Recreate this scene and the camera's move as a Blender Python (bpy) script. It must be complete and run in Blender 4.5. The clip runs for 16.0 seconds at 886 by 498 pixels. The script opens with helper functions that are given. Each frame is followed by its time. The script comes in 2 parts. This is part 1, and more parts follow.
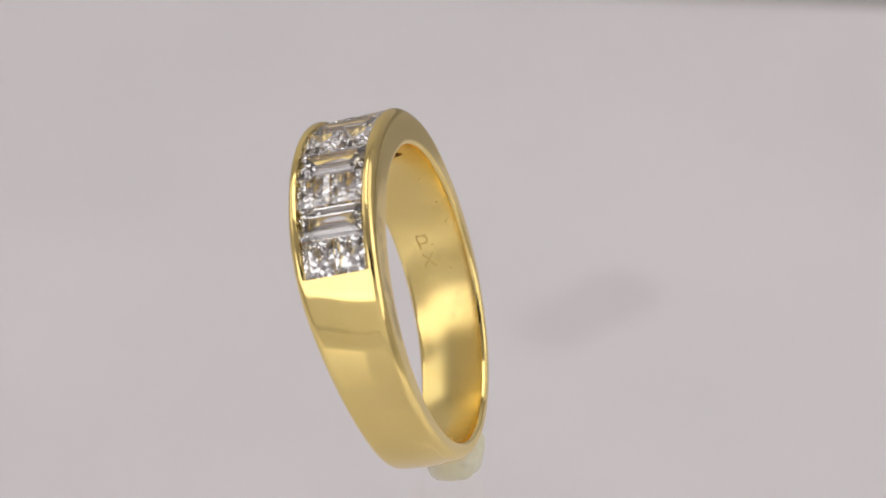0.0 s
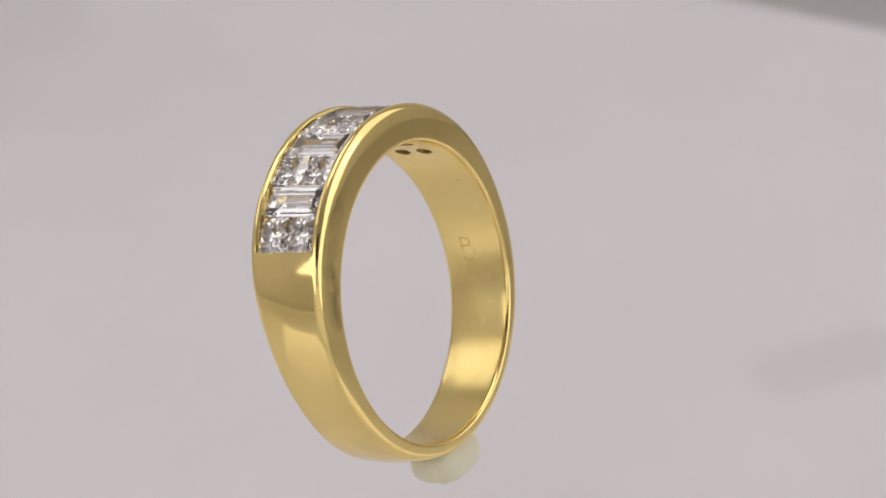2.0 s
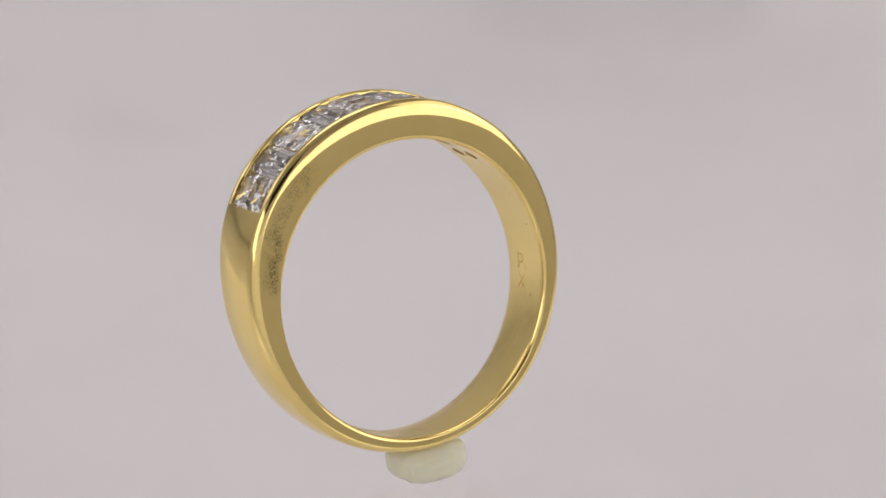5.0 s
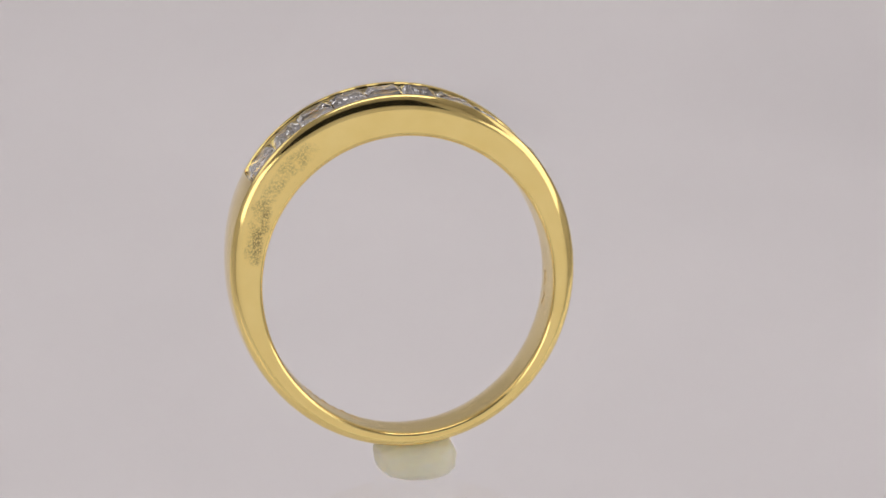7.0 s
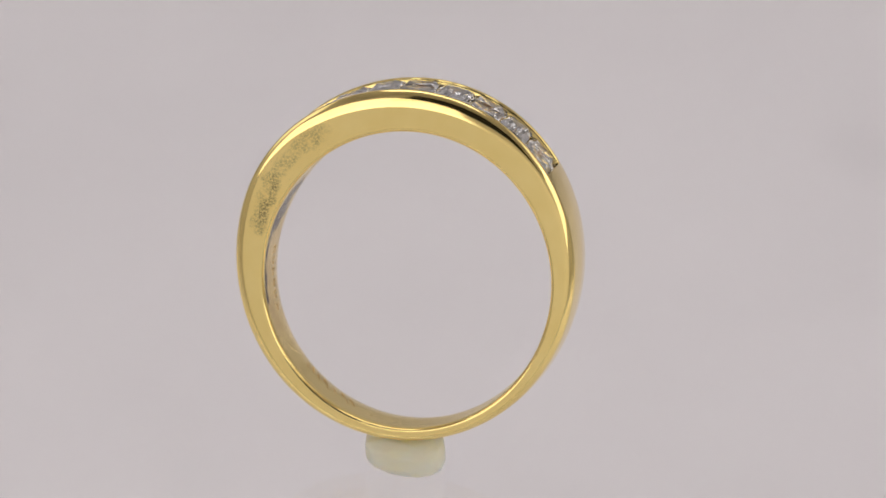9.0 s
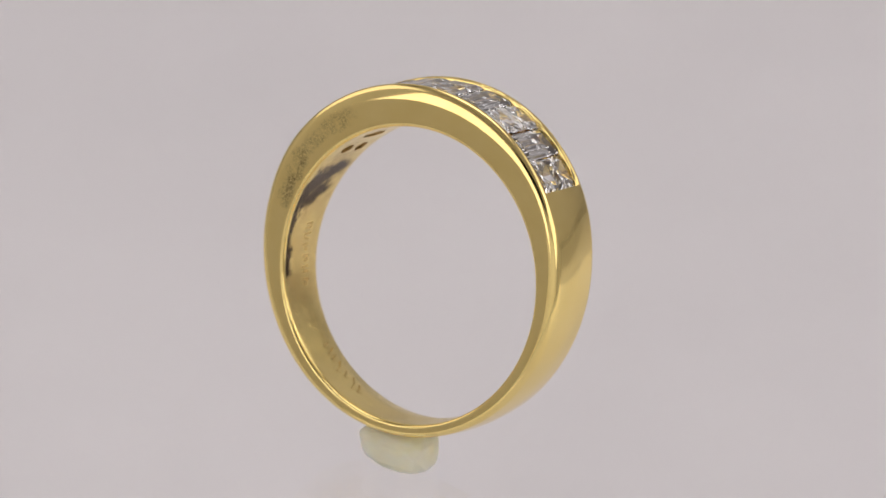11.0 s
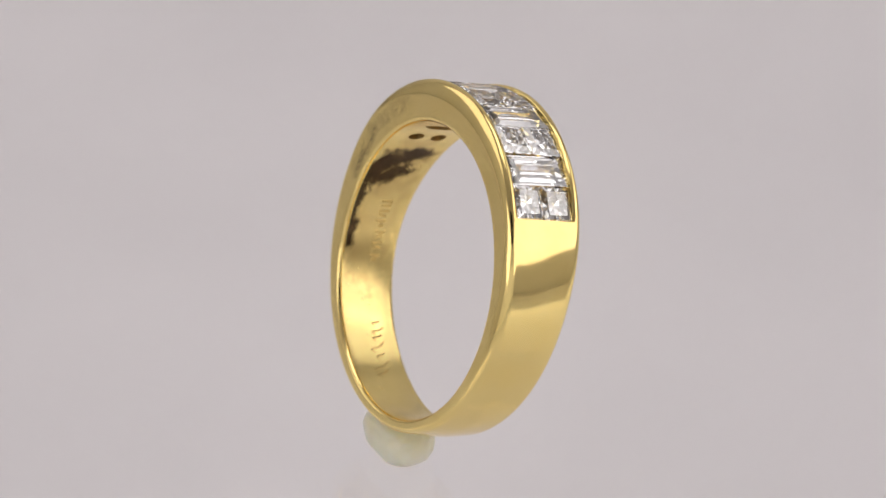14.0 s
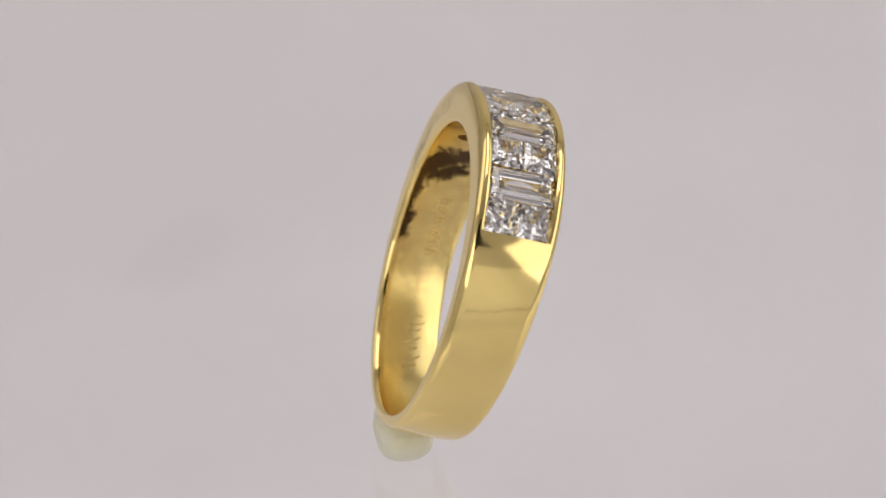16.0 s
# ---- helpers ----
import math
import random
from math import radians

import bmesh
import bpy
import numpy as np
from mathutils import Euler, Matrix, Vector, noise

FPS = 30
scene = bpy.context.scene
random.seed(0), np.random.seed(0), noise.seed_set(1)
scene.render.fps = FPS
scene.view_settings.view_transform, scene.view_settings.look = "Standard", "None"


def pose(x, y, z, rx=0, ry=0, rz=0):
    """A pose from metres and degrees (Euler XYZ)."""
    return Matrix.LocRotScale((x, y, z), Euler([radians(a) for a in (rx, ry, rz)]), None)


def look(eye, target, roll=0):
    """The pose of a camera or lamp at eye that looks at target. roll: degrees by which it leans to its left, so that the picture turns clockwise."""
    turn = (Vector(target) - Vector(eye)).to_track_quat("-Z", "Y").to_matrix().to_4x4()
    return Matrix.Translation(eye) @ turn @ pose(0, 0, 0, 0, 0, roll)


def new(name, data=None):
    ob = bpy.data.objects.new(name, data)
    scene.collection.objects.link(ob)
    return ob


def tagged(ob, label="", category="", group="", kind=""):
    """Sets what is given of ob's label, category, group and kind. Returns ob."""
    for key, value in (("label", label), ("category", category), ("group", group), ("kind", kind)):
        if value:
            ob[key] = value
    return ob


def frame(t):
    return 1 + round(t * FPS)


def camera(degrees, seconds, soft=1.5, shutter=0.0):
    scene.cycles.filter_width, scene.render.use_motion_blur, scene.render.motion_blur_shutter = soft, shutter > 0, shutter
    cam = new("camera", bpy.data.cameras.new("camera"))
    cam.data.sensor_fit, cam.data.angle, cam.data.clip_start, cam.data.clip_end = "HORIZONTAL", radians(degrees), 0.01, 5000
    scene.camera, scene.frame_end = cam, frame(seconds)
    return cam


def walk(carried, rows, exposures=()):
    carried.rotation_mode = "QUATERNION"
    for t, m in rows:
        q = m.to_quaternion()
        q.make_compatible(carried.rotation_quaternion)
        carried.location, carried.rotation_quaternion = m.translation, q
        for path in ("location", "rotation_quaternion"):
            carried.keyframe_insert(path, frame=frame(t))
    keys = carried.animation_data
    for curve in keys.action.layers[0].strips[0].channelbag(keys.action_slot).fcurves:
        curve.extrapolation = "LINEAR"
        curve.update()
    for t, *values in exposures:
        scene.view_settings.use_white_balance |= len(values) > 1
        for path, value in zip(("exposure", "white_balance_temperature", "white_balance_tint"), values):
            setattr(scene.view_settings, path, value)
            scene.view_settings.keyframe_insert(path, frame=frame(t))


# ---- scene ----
MM = 0.001
SPIN = -10.209           # degrees a second, the turntable seen from above

# light takes many turns inside a cut stone
scene.cycles.max_bounces, scene.cycles.transmission_bounces, scene.cycles.glossy_bounces = 24, 24, 12

# ---- camera: a long macro lens on a tripod ----
cam = camera(12.0, 16.0)
cam.data.dof.use_dof = True
cam.data.dof.focus_distance = 0.2385
cam.data.dof.aperture_fstop = 56.0
VIEW = Matrix.Translation((0.0, -0.2102, 0.1480)) @ pose(0, 0, 0, 0, 0, -0.153) @ pose(0, 0, 0, 90 - 28.828) @ pose(0, 0, 0, 0, 0, 0.495)
walk(cam, [(0.0, VIEW), (16.0, VIEW)], [(0.0, -0.075), (16.0, -0.075)])

# ---- light: soft panels added unseen over and round the turntable, in a dim room ----
world = bpy.data.worlds.new("room_light")
scene.world = world
world.use_nodes = True
world.node_tree.nodes["Background"].inputs[0].default_value = (1.0, 0.97, 0.98, 1)
world.node_tree.nodes["Background"].inputs[1].default_value = 0.05


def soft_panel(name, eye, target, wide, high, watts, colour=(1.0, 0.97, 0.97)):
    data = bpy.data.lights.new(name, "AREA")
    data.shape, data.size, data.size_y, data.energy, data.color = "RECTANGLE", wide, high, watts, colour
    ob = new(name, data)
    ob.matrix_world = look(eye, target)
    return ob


# overhead and front panels are set from highlights mirrored in the gold
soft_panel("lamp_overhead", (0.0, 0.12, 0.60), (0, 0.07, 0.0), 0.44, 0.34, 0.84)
# side fills added out of view to brighten the gold
soft_panel("fill_west", (-0.41, 0.10, 0.31), (0, 0.02, 0.24), 0.42, 0.30, 0.34)
soft_panel("fill_east", (0.41, 0.06, 0.31), (0, 0.0, 0.24), 0.48, 0.30, 0.38)
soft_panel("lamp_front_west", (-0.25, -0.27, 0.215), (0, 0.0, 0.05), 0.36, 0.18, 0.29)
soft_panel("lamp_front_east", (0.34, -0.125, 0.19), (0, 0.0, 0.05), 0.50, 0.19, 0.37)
# wide low fill, standing in for an evenly bright front wall
soft_panel("fill_front_low", (0.0, -0.425, 0.09), (0, 0.0, 0.08), 0.84, 0.22, 0.135)


# ---- materials ----
class Nodes:
    """Short hand for building a node material."""

    def __init__(self, name):
        self.mat = bpy.data.materials.new(name)
        self.mat.use_nodes = True
        self.tree = self.mat.node_tree
        self.bsdf = self.tree.nodes["Principled BSDF"]

    def node(self, kind, **values):
        n = self.tree.nodes.new(kind)
        for key, value in values.items():
            n.inputs[key.replace("_", " ")].default_value = value
        return n

    def link(self, a, b):
        self.tree.links.new(a, b)

    def coords(self):
        return self.node("ShaderNodeTexCoord").outputs["Object"]

    def noise(self, vector, scale, detail=4.0, rough=0.55):
        n = self.node("ShaderNodeTexNoise", Scale=scale, Detail=detail, Roughness=rough)
        self.link(vector, n.inputs["Vector"])
        return n.outputs["Fac"]

    def ramp(self, fac, stops):
        n = self.node("ShaderNodeValToRGB")
        n.color_ramp.elements[0].position, n.color_ramp.elements[0].color = stops[0][0], (*stops[0][1], 1)
        n.color_ramp.elements[1].position, n.color_ramp.elements[1].color = stops[-1][0], (*stops[-1][1], 1)
        for p, c in stops[1:-1]:
            n.color_ramp.elements.new(p).color = (*c, 1)
        self.link(fac, n.inputs["Fac"])
        return n.outputs["Color"]

    def maths(self, op, a, b=0.0, clamp=False):
        n = self.tree.nodes.new("ShaderNodeMath")
        n.operation, n.use_clamp = op, clamp
        for k, v in enumerate((a, b)):
            if isinstance(v, (int, float)):
                n.inputs[k].default_value = v
            else:
                self.link(v, n.inputs[k])
        return n.outputs[0]

    def mix(self, fac, a, b):
        n = self.tree.nodes.new("ShaderNodeMix")
        n.data_type = "RGBA"
        for k, v in ((0, fac), (6, a), (7, b)):
            if isinstance(v, tuple):
                n.inputs[k].default_value = (*v, 1)
            elif isinstance(v, float):
                n.inputs[k].default_value = v
            else:
                self.link(v, n.inputs[k])
        return n.outputs[2]

    def bump(self, height, strength, distance):
        n = self.node("ShaderNodeBump", Strength=strength, Distance=distance)
        self.link(height, n.inputs["Height"])
        self.link(n.outputs["Normal"], self.bsdf.inputs["Normal"])

    def streak(self, vector, a, b, radius, wobble):
        """1 on the stroke from a to b (metres, object space), falling to 0 at radius, its edge frayed by wobble."""
        ax, bx = Vector(a), Vector(b)
        d = bx - ax
        sub = self.node("ShaderNodeVectorMath")
        sub.operation = "SUBTRACT"
        self.link(vector, sub.inputs[0])
        sub.inputs[1].default_value = ax
        dot = self.node("ShaderNodeVectorMath")
        dot.operation = "DOT_PRODUCT"
        self.link(sub.outputs[0], dot.inputs[0])
        dot.inputs[1].default_value = d / d.length_squared
        along = self.maths("MULTIPLY", dot.outputs["Value"], 1.0, clamp=True)
        sc = self.node("ShaderNodeVectorMath")
        sc.operation = "SCALE"
        sc.inputs[0].default_value = d
        self.link(along, sc.inputs["Scale"])
        gap = self.node("ShaderNodeVectorMath")
        gap.operation = "DISTANCE"
        self.link(sub.outputs[0], gap.inputs[0])
        self.link(sc.outputs[0], gap.inputs[1])
        far = self.maths("ADD", self.maths("DIVIDE", gap.outputs["Value"], radius), wobble)
        n = self.node("ShaderNodeMapRange", From_Min=1.15, From_Max=0.55)
        self.link(far, n.inputs["Value"])
        return n.outputs["Result"]


def gold(name, rough, satin):
    n = Nodes(name)
    n.bsdf.inputs["Metallic"].default_value = 1.0
    v = n.coords()
    tone = n.ramp(n.noise(v, 420), ((0.3, (0.91, 0.708, 0.262)), (0.7, (0.945, 0.754, 0.305))))
    n.link(tone, n.bsdf.inputs["Base Color"])
    grain = n.noise(v, 2600 if satin else 1500, 6)
    lo = n.node("ShaderNodeMapRange", From_Min=0.3, From_Max=0.75, To_Min=rough * 0.85, To_Max=rough * 1.15)
    n.link(grain, lo.inputs["Value"])
    n.link(lo.outputs["Result"], n.bsdf.inputs["Roughness"])
    if satin:
        hammer = n.maths("ADD", n.maths("MULTIPLY", n.noise(v, 330, 3, 0.6), 8.0), grain)
        n.bump(hammer, 0.10, 0.00001)
    else:
        wave = n.noise(v, 190, 2)
        stretch = n.node("ShaderNodeMapping")
        stretch.inputs["Scale"].default_value = (1.0, 9.0, 2.0)
        stretch.inputs["Rotation"].default_value = (0.5, 0.7, 0.3)
        n.link(v, stretch.inputs["Vector"])
        lines = n.node("ShaderNodeMapRange", From_Min=0.60, From_Max=0.66, To_Max=0.05)
        n.link(n.noise(stretch.outputs["Vector"], 700, 5, 0.7), lines.inputs["Value"])
        n.bump(n.maths("SUBTRACT", wave, lines.outputs["Result"]), 0.06, 0.00008)
    return n, v, tone


def polished_gold():
    """Polished yellow gold, with sooty specks on one shoulder's side."""
    n, v, tone = gold("polished_gold", 0.09, False)
    fray = n.maths("MULTIPLY", n.maths("SUBTRACT", n.noise(v, 900, 3), 0.5), 2.2)
    soot = n.streak(v, (-8.85 * MM, 0, 2.4 * MM), (-8.1 * MM, 0, 5.1 * MM), 0.55 * MM, fray)
    for a, b, r, much in (((-8.1, 0, 5.1), (-6.9, 0, 6.9), 0.50, 0.55), ((-6.5, 0, 7.3), (-5.5, 0, 8.2), 0.55, 0.6)):
        faint = n.streak(v, [c * MM for c in a], [c * MM for c in b], r * MM, fray)
        soot = n.maths("MAXIMUM", soot, n.maths("MULTIPLY", faint, much))
    specks = n.node("ShaderNodeMapRange", From_Min=0.42, From_Max=0.55)
    n.link(n.noise(v, 7600, 5, 0.75), specks.inputs["Value"])
    clumps = n.node("ShaderNodeMapRange", From_Min=0.30, From_Max=0.62)
    n.link(n.noise(v, 1700, 2), clumps.inputs["Value"])
    soot = n.maths("MULTIPLY", n.maths("MULTIPLY", soot, specks.outputs["Result"]), clumps.outputs["Result"])
    soot = n.maths("MULTIPLY", soot, 0.72)
    n.link(n.mix(soot, tone, (0.06, 0.045, 0.03)), n.bsdf.inputs["Base Color"])
    return n.mat


def satin_gold():
    """The brushed bore, with a burnt brown stain and a fine yellow-brown tarnish."""
    n, v, tone = gold("satin_gold", 0.25, True)
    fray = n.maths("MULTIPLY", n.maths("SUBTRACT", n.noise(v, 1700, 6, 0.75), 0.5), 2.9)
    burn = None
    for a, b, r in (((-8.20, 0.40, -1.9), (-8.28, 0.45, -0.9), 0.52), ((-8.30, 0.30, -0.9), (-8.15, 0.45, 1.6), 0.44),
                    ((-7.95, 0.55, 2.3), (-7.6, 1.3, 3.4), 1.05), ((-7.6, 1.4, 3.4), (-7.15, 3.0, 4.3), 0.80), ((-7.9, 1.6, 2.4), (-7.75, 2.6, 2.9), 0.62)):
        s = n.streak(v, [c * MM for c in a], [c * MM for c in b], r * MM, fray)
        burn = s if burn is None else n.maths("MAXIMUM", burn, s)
    veil = n.streak(v, (-8.4 * MM, 1.6 * MM, -3.0 * MM), (-7.6 * MM, 2.4 * MM, 4.4 * MM), 2.2 * MM, fray)
    tarnish = n.maths("MULTIPLY", veil, n.noise(v, 700, 5))
    brown = n.mix(n.maths("MULTIPLY", tarnish, 0.55), tone, (0.34, 0.17, 0.05))
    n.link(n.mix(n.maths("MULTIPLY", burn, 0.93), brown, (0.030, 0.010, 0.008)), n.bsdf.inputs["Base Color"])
    return n.mat


def gem_glass():
    n = Nodes("diamond")
    n.bsdf.inputs["Base Color"].default_value = (1, 1, 1, 1)
    n.bsdf.inputs["Roughness"].default_value = 0.0
    n.bsdf.inputs["IOR"].default_value = 2.42
    n.bsdf.inputs["Transmission Weight"].default_value = 1.0
    return n.mat


def wax():
    n = Nodes("wax")
    v = n.coords()
    n.link(n.ramp(n.noise(v, 500), ((0.3, (0.94, 0.79, 0.53)), (0.7, (0.96, 0.84, 0.61)))), n.bsdf.inputs["Base Color"])
    n.bsdf.inputs["Roughness"].default_value = 0.45
    n.bsdf.inputs["Subsurface Weight"].default_value = 1.0
    n.bsdf.inputs["Subsurface Radius"].default_value = (0.0050, 0.0042, 0.0030)
    n.bsdf.inputs["Subsurface Scale"].default_value = 1.0
    n.bump(n.noise(v, 900, 4), 0.25, 0.0002)
    return n.mat


def clear_acrylic():
    n = Nodes("clear_acrylic")
    n.bsdf.inputs["Base Color"].default_value = (1, 1, 1, 1)
    n.bsdf.inputs["Roughness"].default_value = 0.0
    n.bsdf.inputs["IOR"].default_value = 1.3
    n.bsdf.inputs["Transmission Weight"].default_value = 1.0
    return n.mat


def white_board():
    n = Nodes("white_board")
    v = n.coords()
    base = n.ramp(n.noise(v, 22, 3), ((0.3, (0.566, 0.537, 0.542)), (0.7, (0.614, 0.583, 0.587))))
    fray = n.maths("MULTIPLY", n.maths("SUBTRACT", n.noise(v, 90, 3), 0.5), 0.9)
    smear = n.maths("MULTIPLY", n.streak(v, (0.0482, -0.0018, 0), (0.0540, -0.0056, 0), 0.0034, fray), 0.24)
    for a, b, r, much in (((-0.0625, -0.0085, 0), (-0.0575, -0.0115, 0), 0.0035, 0.12), ((0.050, 0.082, 0), (0.066, 0.068, 0), 0.016, 0.13),
                          ((0.018, 0.080, 0), (0.021, 0.0765, 0), 0.003, 0.12), ((0.060, 0.082, 0), (0.067, 0.077, 0), 0.011, 0.32)):
        smear = n.maths("MAXIMUM", smear, n.maths("MULTIPLY", n.streak(v, a, b, r, fray), much))
    tint = n.mix(smear, base, (0.36, 0.335, 0.34))
    n.link(tint, n.bsdf.inputs["Base Color"])
    n.bsdf.inputs["Roughness"].default_value = 0.6
    n.bump(n.noise(v, 3000, 3), 0.1, 0.0001)
    return n.mat


def plain(name, dark, light, scale, rough):
    n = Nodes(name)
    v = n.coords()
    n.link(n.ramp(n.noise(v, scale, 5), ((0.3, dark), (0.7, light))), n.bsdf.inputs["Base Color"])
    n.bsdf.inputs["Roughness"].default_value = rough
    n.bump(n.noise(v, scale * 30, 3), 0.2, 0.0005)
    return n.mat


GOLD, SATIN, DIAMOND, WAX, ACRYLIC, BOARD = polished_gold(), satin_gold(), gem_glass(), wax(), clear_acrylic(), white_board()
TABLE = plain("grey_table", (0.31, 0.296, 0.287), (0.37, 0.353, 0.342), 12, 0.7)
CLOTH = plain("white_fabric", (0.74, 0.72, 0.72), (0.80, 0.78, 0.78), 6, 0.9)
BOUNCE_WHITE = plain("white_bounce", (0.60, 0.57, 0.57), (0.66, 0.63, 0.63), 9, 0.7)
BLACK = plain("black_stand_in", (0.010, 0.010, 0.010), (0.018, 0.017, 0.017), 40, 0.95)
ENGRAVED = plain("engraved_gold", (0.46, 0.31, 0.10), (0.80, 0.58, 0.21), 1800, 0.45)
STAMPED = plain("stamped_gold", (0.66, 0.46, 0.16), (0.90, 0.67, 0.24), 1500, 0.3)
# hole walls: dirt, plus the openings' darkness put into the colour
DIRTY_RECESS = plain("dirty_recess_gold", (0.36, 0.22, 0.07), (0.74, 0.52, 0.20), 2400, 0.35)
for dull in (ENGRAVED, STAMPED, DIRTY_RECESS):
    dull.node_tree.nodes["Principled BSDF"].inputs["Metallic"].default_value = 0.9


# ---- mesh helpers ----
def mesh_object(name, bm, materials, parent=None, label="", sharp=None):
    me = bpy.data.meshes.new(name)
    bmesh.ops.recalc_face_normals(bm, faces=bm.faces)
    bm.to_mesh(me)
    bm.free()
    for m in materials:
        me.materials.append(m)
    if sharp is not None:
        me.shade_smooth()
        me.set_sharp_from_angle(angle=radians(sharp))
    ob = new(name, me)
    ob.parent = parent
    return tagged(ob, label)


def part(name, bm, material, parent, label="", sharp=None):
    return mesh_object(name, bm, [material], parent, label, sharp)


def box(bm, lo, hi):
    vs = [bm.verts.new((x, y, z)) for x in (lo[0], hi[0]) for y in (lo[1], hi[1]) for z in (lo[2], hi[2])]
    for f in ((0, 1, 3, 2), (4, 6, 7, 5), (0, 4, 5, 1), (2, 3, 7, 6), (0, 2, 6, 4), (1, 5, 7, 3)):
        bm.faces.new([vs[k] for k in f])


def disc(bm, radius, z0, z1, bevel, n=128):
    rings = [(0.0, z0), (radius - bevel, z0), (radius, z0 + bevel), (radius, z1 - bevel), (radius - bevel, z1), (0.0, z1)]
    loops = []
    for r, z in rings:
        if r == 0.0:
            loops.append([bm.verts.new((0, 0, z))])
        else:
            loops.append([bm.verts.new((r * math.cos(2 * math.pi * k / n), r * math.sin(2 * math.pi * k / n), z)) for k in range(n)])
    for a, b in zip(loops, loops[1:]):
        for k in range(n):
            j = (k + 1) % n
            if len(a) == 1:
                bm.faces.new((a[0], b[k], b[j]))
            elif len(b) == 1:
                bm.faces.new((a[k], a[j], b[0]))
            else:
                bm.faces.new((a[k], b[k], b[j], a[j]))


def spun(m, t):
    """The pose m, which holds at 8 s, carried round by the turntable to t."""
    return pose(0, 0, 0, 0, 0, SPIN * (t - 8.0)) @ m


# ---- the room ----
def build_room():
    half, tall, thick = 0.43, 0.64, 0.02
    def slab(name, lo, hi, mat, label, category):
        bm = bmesh.new()
        box(bm, lo, hi)
        tagged(mesh_object(name, bm, [mat]), label, category, kind="structure")
    slab("table_top", (-half, -half, -0.040), (half, half, -0.012), TABLE, "grey matt table top under the turntable", "table top")
    # assumed white walls and roof, out of view, that bounce the panels' light
    slab("wall_north", (-half, half, -0.04), (half, half + thick, tall), CLOTH, "plain white fabric wall of an assumed light tent, out of view", "wall")
    slab("wall_west", (-half - thick, -half, -0.04), (-half, half, tall), CLOTH, "plain white fabric wall of an assumed light tent, out of view", "wall")
    slab("wall_east", (half, -half, -0.04), (half + thick, half, tall), CLOTH, "plain white fabric wall of an assumed light tent, out of view", "wall")
    slab("wall_south", (-half, -half - thick, -0.04), (half, -half, tall), CLOTH, "plain white fabric wall of an assumed light tent, out of view", "wall")
    slab("ceiling", (-half, -half, tall), (half, half, tall + thick), CLOTH, "plain white fabric roof of an assumed light tent, out of view", "ceiling")
    # added black sheet: stands in for the dark camera mirrored in the gold
    slab("curtain", (-0.22, -half + 0.004, 0.32), (0.22, -half + 0.012, 0.60), BLACK, "black sheet added out of view for the dark camera's reflection", "curtain")


def build_bounce_sheet():
    """A white reflector added unseen on the table before the turntable; the polished gold mirrors it."""
    bm = bmesh.new()
    box(bm, (-0.40, -0.41, -0.0119), (0.40, -0.02, -0.0115))
    return tagged(mesh_object("bounce_sheet", bm, [BOUNCE_WHITE]), "white reflector sheet added out of view, flat on the table under the turntable", "paper")


# ---- turntable: a white board and a clear plate over it ----
def build_board():
    bm = bmesh.new()
    outline = []
    turn, soft = radians(4.3), 0.008
    for mx, my, start in ((0.1022, 0.20, 0), (-0.29, 0.20, 90), (-0.29, -0.20, 180), (0.1022, -0.20, 270)):
        for k in range(9):                       # a rounded corner
            a = radians(start + 90 * k / 8)
            x = mx - math.copysign(soft, mx) + soft * math.cos(a)
            y = my - math.copysign(soft, my) + soft * math.sin(a)
            outline.append((x * math.cos(turn) - y * math.sin(turn), x * math.sin(turn) + y * math.cos(turn)))
    top = [bm.verts.new((x, y, -0.0006)) for x, y in outline]
    low = [bm.verts.new((x, y, -0.0114)) for x, y in outline]
    bm.faces.new(top)
    bm.faces.new(low[::-1])
    for k in range(len(outline)):
        j = (k + 1) % len(outline)
        bm.faces.new((top[k], low[k], low[j], top[j]))
    ob = mesh_object("turntable_board", bm, [BOARD])
    return tagged(ob, "pale grey matt turntable board with a faint grey smear", "turntable")


def build_plate():
    plate = new("acrylic_plate")
    tagged(plate, "clear acrylic turntable plate on small feet above the board", "turntable plate")
    bm = bmesh.new()
    disc(bm, 0.132, 0.0175, 0.0185, 0.0002)
    part("plate", bm, ACRYLIC, plate).visible_shadow = False
    for k in range(3):
        bm = bmesh.new()
        disc(bm, 0.003, -0.0006, 0.0175, 0.0002, 24)
        ob = part("foot", bm, ACRYLIC, plate)
        ob.visible_shadow = False
        ob.location = (0.118 * math.cos(1.75 + 1.4 * k), 0.118 * math.sin(1.75 + 1.4 * k), 0)
    return plate


# ---- the ring ----
CX, CZ, AX, AZ = -0.205, 0.767, 9.86, 10.247       # the outer oval, millimetres in the ring's plane
BX, BZ = 8.354, 8.635                             # the bore
FIRST, LAST = -56.15, 51.96                       # the channel's ends, degrees from the top
DEEP = 1.25


def wide(psi):
    """The band's width: narrower towards the foot, and worn on one far shoulder."""
    q = (psi + 180) % 360 - 180
    return 4.58 + 0.58 * math.cos(radians(psi)) + 0.06 * math.cos(radians(2 * psi)) - 0.35 * math.exp(-((q + 108) / 40) ** 2)


def outer(psi):
    a = radians(psi)
    d = Vector((math.sin(a), math.cos(a)))
    q = (psi + 180) % 360 - 180
    swell = 0.24 * math.exp(-((q + 56) / 34) ** 2)               # one shoulder stands a little fuller
    return 1.0 / math.sqrt((d.x / AX) ** 2 + (d.y / AZ) ** 2) + swell, d


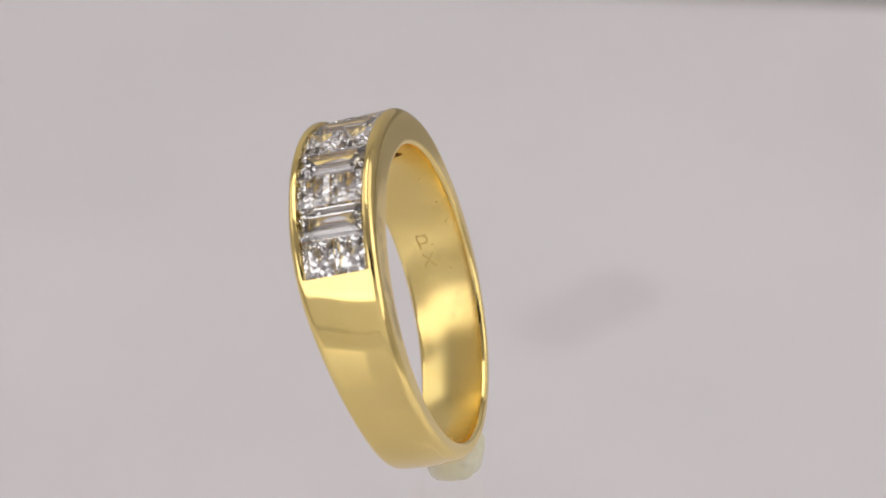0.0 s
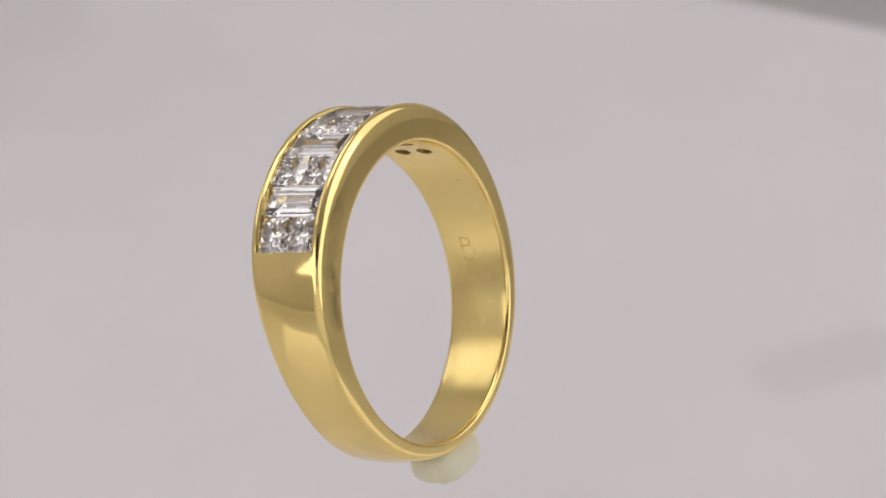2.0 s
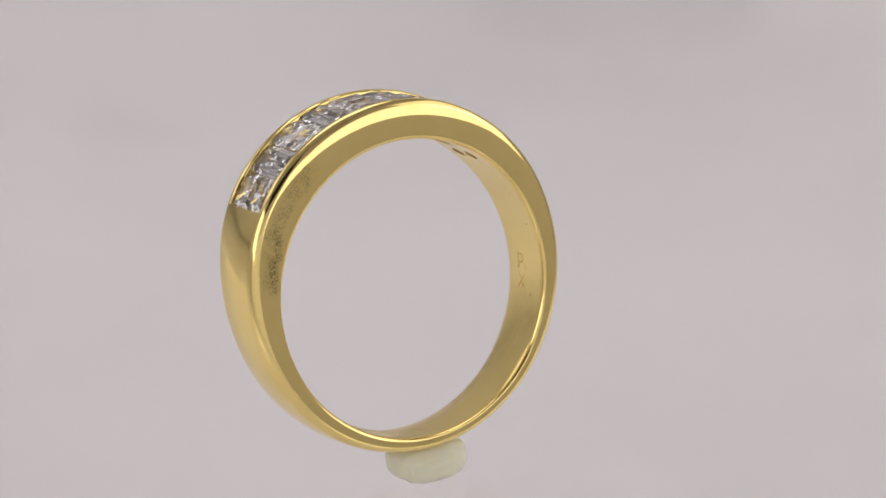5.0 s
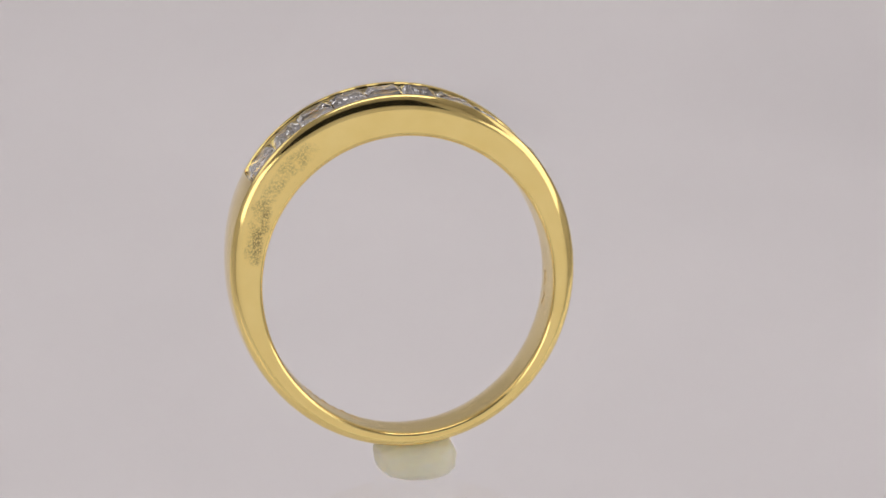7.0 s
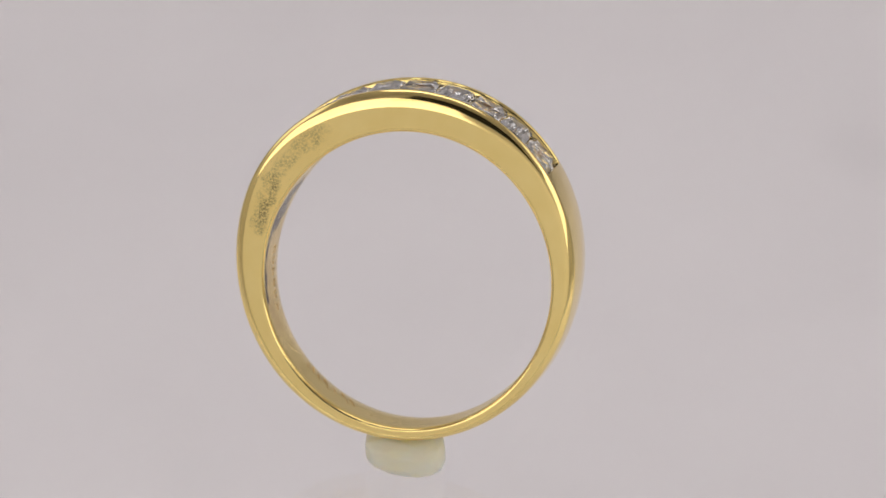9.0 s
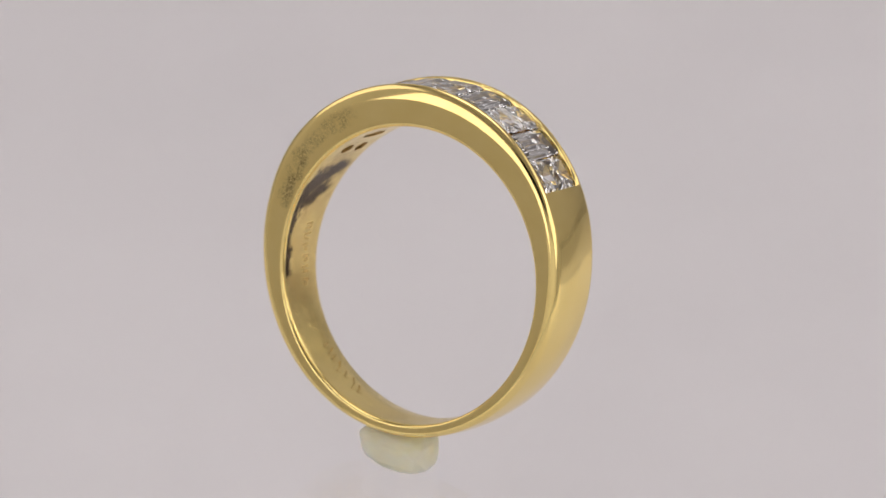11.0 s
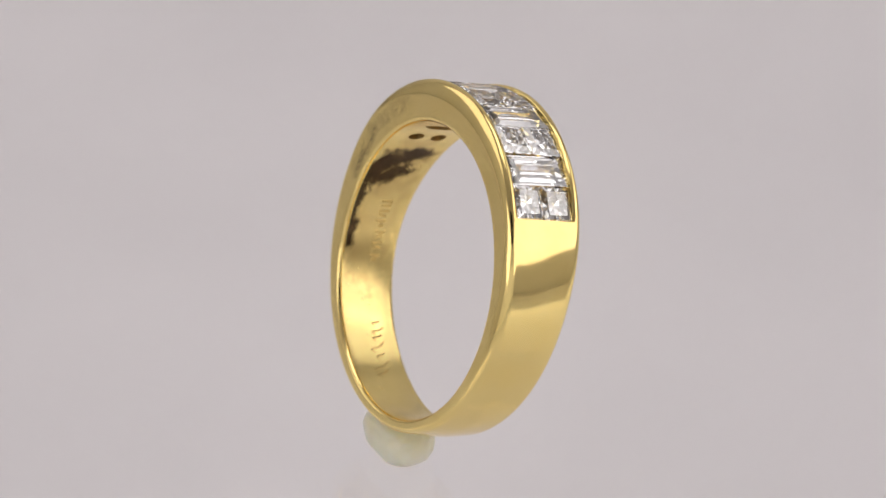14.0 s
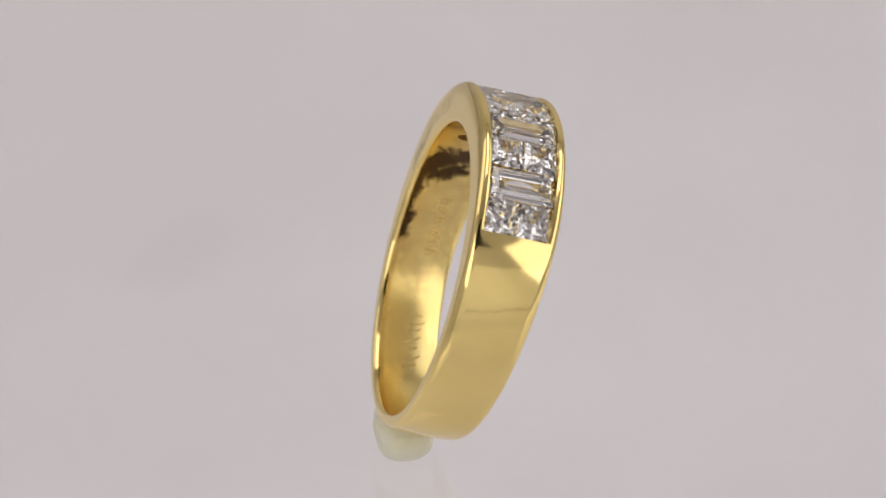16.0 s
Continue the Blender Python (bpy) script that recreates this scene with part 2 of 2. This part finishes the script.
def inner(psi):
    """How far the bore lies from the outer oval's middle."""
    a = radians(psi)
    d = Vector((math.sin(a), math.cos(a)))
    qa = (d.x / BX) ** 2 + (d.y / BZ) ** 2
    qb = 2 * (CX * d.x / BX ** 2 + CZ * d.y / BZ ** 2)
    qc = (CX / BX) ** 2 + (CZ / BZ) ** 2 - 1
    return (-qb + math.sqrt(qb * qb - 4 * qa * qc)) / (2 * qa)


def section(psi, channel):
    """The band's cross-section as (y, r, bore?) round the loop, r from the outer oval's middle."""
    ro, ri = outer(psi)[0], inner(psi)
    thick, WIDE = ro - ri, wide(psi)
    edge = min(0.30, thick * 0.34)
    q = (psi + 180) % 360 - 180
    shank = min(1.0, max(0.0, (abs(q + 2.5) - 56) / 26))        # 0 at the head, 1 on the shank
    shank = shank * shank * (3 - 2 * shank)
    soft = min(0.47 + 0.11 * shank, thick * (0.32 + 0.10 * shank))
    lat = 0.40 + 0.20 * shank
    flare = 0.26 * (0.5 - 0.5 * math.cos(radians(psi))) ** 2   # the bore opens out behind, at the foot
    pts = []
    m = 10
    for k in range(m + 1):                       # bore
        pts.append((edge + (WIDE - 2 * edge) * k / m, ri + flare * max(0.0, 2 * k / m - 1) ** 2, True))
    half = []
    for k in range(1, 4):                        # rounded inner corner
        a = math.pi / 2 * k / 4
        half.append((edge * (1 - math.sin(a)), ri + edge * 0.7 * (1 - math.cos(a))))
    half.append((0.0, ri + edge * 0.7))
    for k in range(1, 4):                        # flat side
        half.append((0.0, ri + edge * 0.7 + (thick - edge * 0.7 - soft) * (0.06, 0.3, 0.5)[k - 1]))
    roll = 0.60 * max(0.0, math.cos(radians(min(90.0, abs(q + 3) * 1.7))))
    base = ri + edge * 0.7 + (thick - edge * 0.7 - soft) * 0.5
    roll = max(0.02, min(roll, (ro - soft - base) * 0.98))
    bend = 0.14 * min(1.0, roll / 0.4)
    for k in range(7):
        u = k / 6
        half.append((bend * roll * u * u, ro - soft - roll * (1 - u)))
    lift = bend * roll
    lean = 2 * bend * soft / (lat - lift)
    sa = min(0.8, lean / (1 - lean))             # the corner takes up the side's slope without a crease
    a0, deep = math.asin(sa), soft / (1 - sa)
    reach = (lat - lift) / math.cos(a0)
    for k in range(1, 7):                        # rounded outer corner
        a = a0 + (math.pi / 2 - a0) * k / 7
        half.append((lift + reach * (math.cos(a0) - math.cos(a)), ro - deep * (1 - math.sin(a))))
    half.append((lat + 0.02, ro))
    far = [(WIDE - y, r + flare * (ro - r) / thick) for y, r in half]
    up = [(y, r, False) for y, r in half]
    down = [(y, r, False) for y, r in far]
    if channel:
        d = min(DEEP, thick - 0.45)
        rail = [(0.50, ro - 0.01), (0.59, ro - 0.07), (0.62, ro - 0.14), (0.66, ro - d * 0.6), (0.75, ro - d)]
        floor = [(0.75 + (WIDE - 1.5) * k / 6, ro - d) for k in range(1, 6)]
        wob = [0.03 * noise.noise((psi * 0.35, side, 0.0)) + 0.02 * noise.noise((psi * 1.1, side, 4.0)) for side in (0.0, 9.0)]
        near_rail = [(y + wob[0] * (k > 0), r) for k, (y, r) in enumerate(rail)]
        far_rail = [(WIDE - y - wob[1] * (k > 0), r) for k, (y, r) in enumerate(rail)]
        mid = near_rail + floor + far_rail[::-1]
    else:
        mid = [(lat + 0.02 + (WIDE - 2 * lat - 0.04) * k / 16, ro + 0.09 * math.sin(math.pi * k / 16)) for k in range(1, 16)]
    # round the loop: bore from near to far, far corner up, across, near corner down
    return pts + down + [(y, r, False) for y, r in reversed(mid)] + list(reversed(up))


def at(psi, y, r):
    d = outer(psi)[1]
    return Vector(((CX + d.x * r) * MM, y * MM, (CZ + d.y * r) * MM))


def rows():
    """The stones' rows along the channel: kind, middle angle, length in millimetres."""
    lengths = [1.74 if k % 2 == 0 else 1.62 for k in range(9)]
    total, here, out = sum(lengths), FIRST, []
    for k, length in enumerate(lengths):
        step = (LAST - FIRST) * length / total
        out.append(("princess" if k % 2 == 0 else "baguette", here + step / 2, math.radians(step) * (outer(here + step / 2)[0] - 0.15)))
        here += step
    return out


def build_band(ring):
    bm = bmesh.new()
    stations = []
    step = 1.5
    k = LAST
    while k < FIRST + 360 - 0.01:
        stations.append((k, False))
        k += step
    stations.append((FIRST + 360, False))
    stations.append((FIRST + 360 + 0.35, True))
    k = FIRST + 360 + 1.2
    while k < LAST + 360 - 0.9:
        stations.append((k, True))
        k += step
    stations.append((LAST + 360 - 0.35, True))
    loops = []
    for psi, channel in stations:
        sec = section(psi, channel)
        loops.append(([bm.verts.new(at(psi, y, r)) for y, r, _ in sec], [b for _, _, b in sec]))
    n = len(loops[0][0])
    for (a, bore), (b, _) in zip(loops, loops[1:] + loops[:1]):
        for k in range(n):
            j = (k + 1) % n
            f = bm.faces.new((a[k], a[j], b[j], b[k]))
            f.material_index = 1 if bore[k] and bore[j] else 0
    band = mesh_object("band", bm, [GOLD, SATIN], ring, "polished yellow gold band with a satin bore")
    # oval openings from the bore to the stones
    cut = bmesh.new()
    for kind, psi, length in rows():
        ri, ro = inner(psi), outer(psi)[0]
        for y in ((1.75, 3.25) if kind == "princess" else (2.5,)):
            ring_lo, ring_hi = [], []
            for k in range(16):
                a = 2 * math.pi * k / 16
                wy, wx = (0.42, 0.36) if kind == "princess" else (0.95, 0.34)
                for ringv, r, grow in ((ring_lo, ri - 0.3, 1.25), (ring_hi, ro - DEEP + 0.25, 0.8)):
                    p = at(psi + math.degrees(wx * grow * math.cos(a) / r), y + wy * grow * math.sin(a), r)
                    ringv.append(cut.verts.new(p))
            cut.faces.new(ring_lo)
            cut.faces.new(ring_hi[::-1])
            for k in range(16):
                j = (k + 1) % 16
                cut.faces.new((ring_lo[k], ring_hi[k], ring_hi[j], ring_lo[j]))
    cutter = mesh_object("cutter", cut, [DIRTY_RECESS], ring)
    bpy.context.view_layer.update()
    mod = band.modifiers.new("openings", "BOOLEAN")
    mod.operation, mod.object, mod.solver = "DIFFERENCE", cutter, "EXACT"
    mod.material_mode = "TRANSFER"
    deps = bpy.context.evaluated_depsgraph_get()
    done = bpy.data.meshes.new_from_object(band.evaluated_get(deps))
    band.modifiers.clear()
    band.data = done
    old = cutter.data
    bpy.data.objects.remove(cutter)
    bpy.data.meshes.remove(old)
    done.shade_smooth()
    done.set_sharp_from_angle(angle=radians(32))
    return band


def princess_mesh(a, b, twist):
    """A square cut: a along the band, b across, table up."""
    bm = bmesh.new()
    ha, hb = a / 2 * MM, b / 2 * MM
    V = lambda x, y, z: bm.verts.new((x * ha, y * hb, z * MM))
    sq = [(-1, -1), (1, -1), (1, 1), (-1, 1)]
    top = [V(x * 0.68, y * 0.68, 0.0) for x, y in sq]
    gir = [V(x, y, -0.20) for x, y in sq]
    mid = [V((sq[k][0] + sq[(k + 1) % 4][0]) / 2, (sq[k][1] + sq[(k + 1) % 4][1]) / 2, -0.19) for k in range(4)]
    glo = [V(x, y, -0.26) for x, y in sq]
    mlo = [V((sq[k][0] + sq[(k + 1) % 4][0]) / 2, (sq[k][1] + sq[(k + 1) % 4][1]) / 2, -0.27) for k in range(4)]
    cul = V(0.03 * twist, -0.02 * twist, -1.02)
    p1 = [V(x * 0.60, y * 0.60, -0.60) for x, y in sq]
    p2 = [V(x * 0.30, y * 0.30, -0.84) for x, y in sq]
    bm.faces.new(top)
    for k in range(4):
        j = (k + 1) % 4
        for f in ((gir[k], mid[k], top[k]), (mid[k], top[j], top[k]), (mid[k], gir[j], top[j]),
                  (glo[k], mlo[k], mid[k], gir[k]), (mlo[k], glo[j], gir[j], mid[k]),
                  (glo[k], p1[k], mlo[k]), (mlo[k], p1[j], glo[j]),
                  (p1[k], p2[k], mlo[k]), (mlo[k], p2[j], p1[j]),
                  (p2[k], cul, mlo[k]), (mlo[k], cul, p2[j])):
            bm.faces.new(f)
    return bm


def baguette_mesh(a, b):
    """A step cut: a along the band, b across."""
    bm = bmesh.new()
    ha, hb = a / 2 * MM, b / 2 * MM
    levels = [(0.56, 0.78, 0.0), (0.80, 0.90, -0.11), (1.0, 1.0, -0.22), (1.0, 1.0, -0.28), (0.72, 0.86, -0.60), (0.40, 0.68, -0.86), (0.05, 0.52, -1.02)]
    loops = [[bm.verts.new((x * u * ha, y * w * hb, z * MM)) for x, y in ((-1, -1), (1, -1), (1, 1), (-1, 1))] for u, w, z in levels]
    bm.faces.new(loops[0])
    bm.faces.new(loops[-1][::-1])
    for p, q in zip(loops, loops[1:]):
        for k in range(4):
            j = (k + 1) % 4
            bm.faces.new((p[k], q[k], q[j], p[j]))
    return bm


def build_stones(ring):
    rng = random.Random(4)
    for kind, psi, length in rows():
        channel, middle = wide(psi) - 2 * 0.63, wide(psi) / 2
        d = outer(psi)[1]
        r = outer(psi)[0] - 0.10
        turn = Matrix(((d.y, 0, d.x), (0, 1, 0), (-d.x, 0, d.y)))      # x along the band, z out of it
        if kind == "princess":
            half = channel / 2
            spots = [(middle - half / 2, half), (middle + half / 2, half)]
        else:
            spots = [(middle, channel)]
        for y, across in spots:
            if kind == "princess":
                bm = princess_mesh(length - 0.08, across - 0.08, rng.uniform(-2, 2))
            else:
                bm = baguette_mesh(length - 0.08, across - 0.10)
            ob = part(kind + "_diamond", bm, DIAMOND, ring,
                      "square princess-cut clear diamond" if kind == "princess" else "long baguette-cut clear diamond")
            tilt = Euler([radians(rng.uniform(-1.6, 1.6)) for _ in range(3)]).to_matrix()
            m = (turn @ tilt).to_4x4()
            m.translation = at(psi, y, r + rng.uniform(-0.03, 0.02))
            ob.matrix_local = m


def stroke(bm, pts, width):
    """A raised stroke on the bore along (angle, y) points, angle in degrees round the outer oval's middle."""
    for (p0, y0), (p1, y1) in zip(pts, pts[1:]):
        steps = 3
        for s in range(steps):
            u0, u1 = s / steps, (s + 1) / steps
            quad = []
            for u in (u0, u1):
                p, y = p0 + (p1 - p0) * u, y0 + (y1 - y0) * u
                r = inner(p)
                along = Vector(((p1 - p0) * radians(1) * r, y1 - y0)).normalized()
                side = Vector((-along.y, along.x)) * width / 2
                for sgn in (1, -1):
                    pp, yy = p + math.degrees(sgn * side.x / r), y + sgn * side.y
                    quad.append([bm.verts.new(at(pp, yy, inner(pp) - h)) for h in (0.004, -0.05)])
            a, b, c, d = quad
            for f in ((a[0], b[0], d[0], c[0]), (a[0], c[0], c[1], a[1]), (b[0], b[1], d[1], d[0]), (a[0], a[1], b[1], b[0]), (c[0], d[0], d[1], c[1])):
                bm.faces.new(f)


def build_marks(ring):
    marks = bmesh.new()
    stroke(marks, [(96.8, 2.95), (102.6, 2.88)], 0.075)
    stroke(marks, [(96.8, 2.95), (97.2, 2.45), (98.8, 2.30), (100.2, 2.48), (100.2, 2.92)], 0.075)
    stroke(marks, [(104.6, 2.85), (110.0, 2.20)], 0.075)
    stroke(marks, [(104.8, 2.25), (109.6, 2.90)], 0.075)
    part("hallmark", marks, STAMPED, ring, "small worn stamped marks")
    rng = random.Random(11)
    script = bmesh.new()
    for p, tall, slant in ((-140, 0.30, 0.5), (-142.5, 0.42, 1.1), (-145.5, 0.34, 0.8), (-148.5, 0.52, 2.0), (-153, 0.30, 1.0), (-156.5, 0.62, 2.6), (-160.5, 0.44, 1.6)):
        y = 2.45 - 0.012 * (-140 - p) + rng.uniform(-0.1, 0.1)
        stroke(script, [(p, y + tall), (p - slant, y + 0.1), (p - slant * 1.6, y - tall)], rng.uniform(0.06, 0.11))
        stroke(script, [(p - slant * 1.6, y - tall), (p - slant * 1.6 - 1.3, y - tall * 0.4)], 0.05)
    part("engraving", script, ENGRAVED, ring, "worn engraved strokes too faint to read")
    stamp = bmesh.new()
    for p in (-91, -95.5, -100, -104.5, -109, -114):
        y = 2.45 + rng.uniform(-0.1, 0.1)
        stroke(stamp, [(p, y - 0.35), (p - rng.uniform(-0.4, 0.4), y + 0.35)], 0.10)
        stroke(stamp, [(p - 2.0, y - rng.uniform(0.1, 0.35)), (p - 2.0, y + rng.uniform(0.1, 0.35))], 0.10)
        stroke(stamp, [(p, y + rng.choice((-0.3, 0.0, 0.3))), (p - 2.0, y + rng.choice((-0.2, 0.0, 0.2)))], 0.09)
    part("stamp", stamp, STAMPED, ring, "worn stamped bars")


RING_POSE = pose(-1.475 * MM, -0.507 * MM, 30.303 * MM, -17.02, 0, -1.293)


def build_ring():
    ring = new("ring")
    tagged(ring, "polished yellow gold ring channel-set with diamonds, stuck on wax", "ring")
    ring.matrix_world = RING_POSE
    build_band(ring)
    build_stones(ring)
    build_marks(ring)
    return ring


def build_wax():
    bm = bmesh.new()
    bmesh.ops.create_icosphere(bm, subdivisions=5, radius=1.0)
    for v in bm.verts:
        p = v.co.copy()
        lump = 1 + 0.10 * noise.noise(p * 1.3) + 0.05 * noise.noise(p * 3.1)
        squat = [math.copysign(abs(c) ** 0.72, c) for c in p]
        x, y, z = squat[0] * 2.35 * lump, squat[1] * 1.64 * lump, squat[2] * 1.22 * lump
        grip = 2.23 - 0.304 * y + 0.12 + 0.05 * x * x          # the ring's underside, with a little bite
        v.co = Vector((x, y, min(max(z, -1.22) + 1.22, grip))) * MM
    ob = mesh_object("wax", bm, [WAX], None, sharp=60)
    return tagged(ob, "lump of cream modelling wax holding the ring on the plate", "wax")


build_room()
build_bounce_sheet()
BOARD_OB, PLATE_OB = build_board(), build_plate()
WAX_OB, RING_OB = build_wax(), build_ring()


def motions():
    times = [0.5 * k for k in range(33)]
    flat = pose(0, 0, 0)
    for ob, m in ((BOARD_OB, flat), (PLATE_OB, flat), (RING_OB, RING_POSE), (WAX_OB, pose(-1.2 * MM, -1.55 * MM, 18.5 * MM))):
        walk(ob, [(t, spun(m, t)) for t in times])


motions()
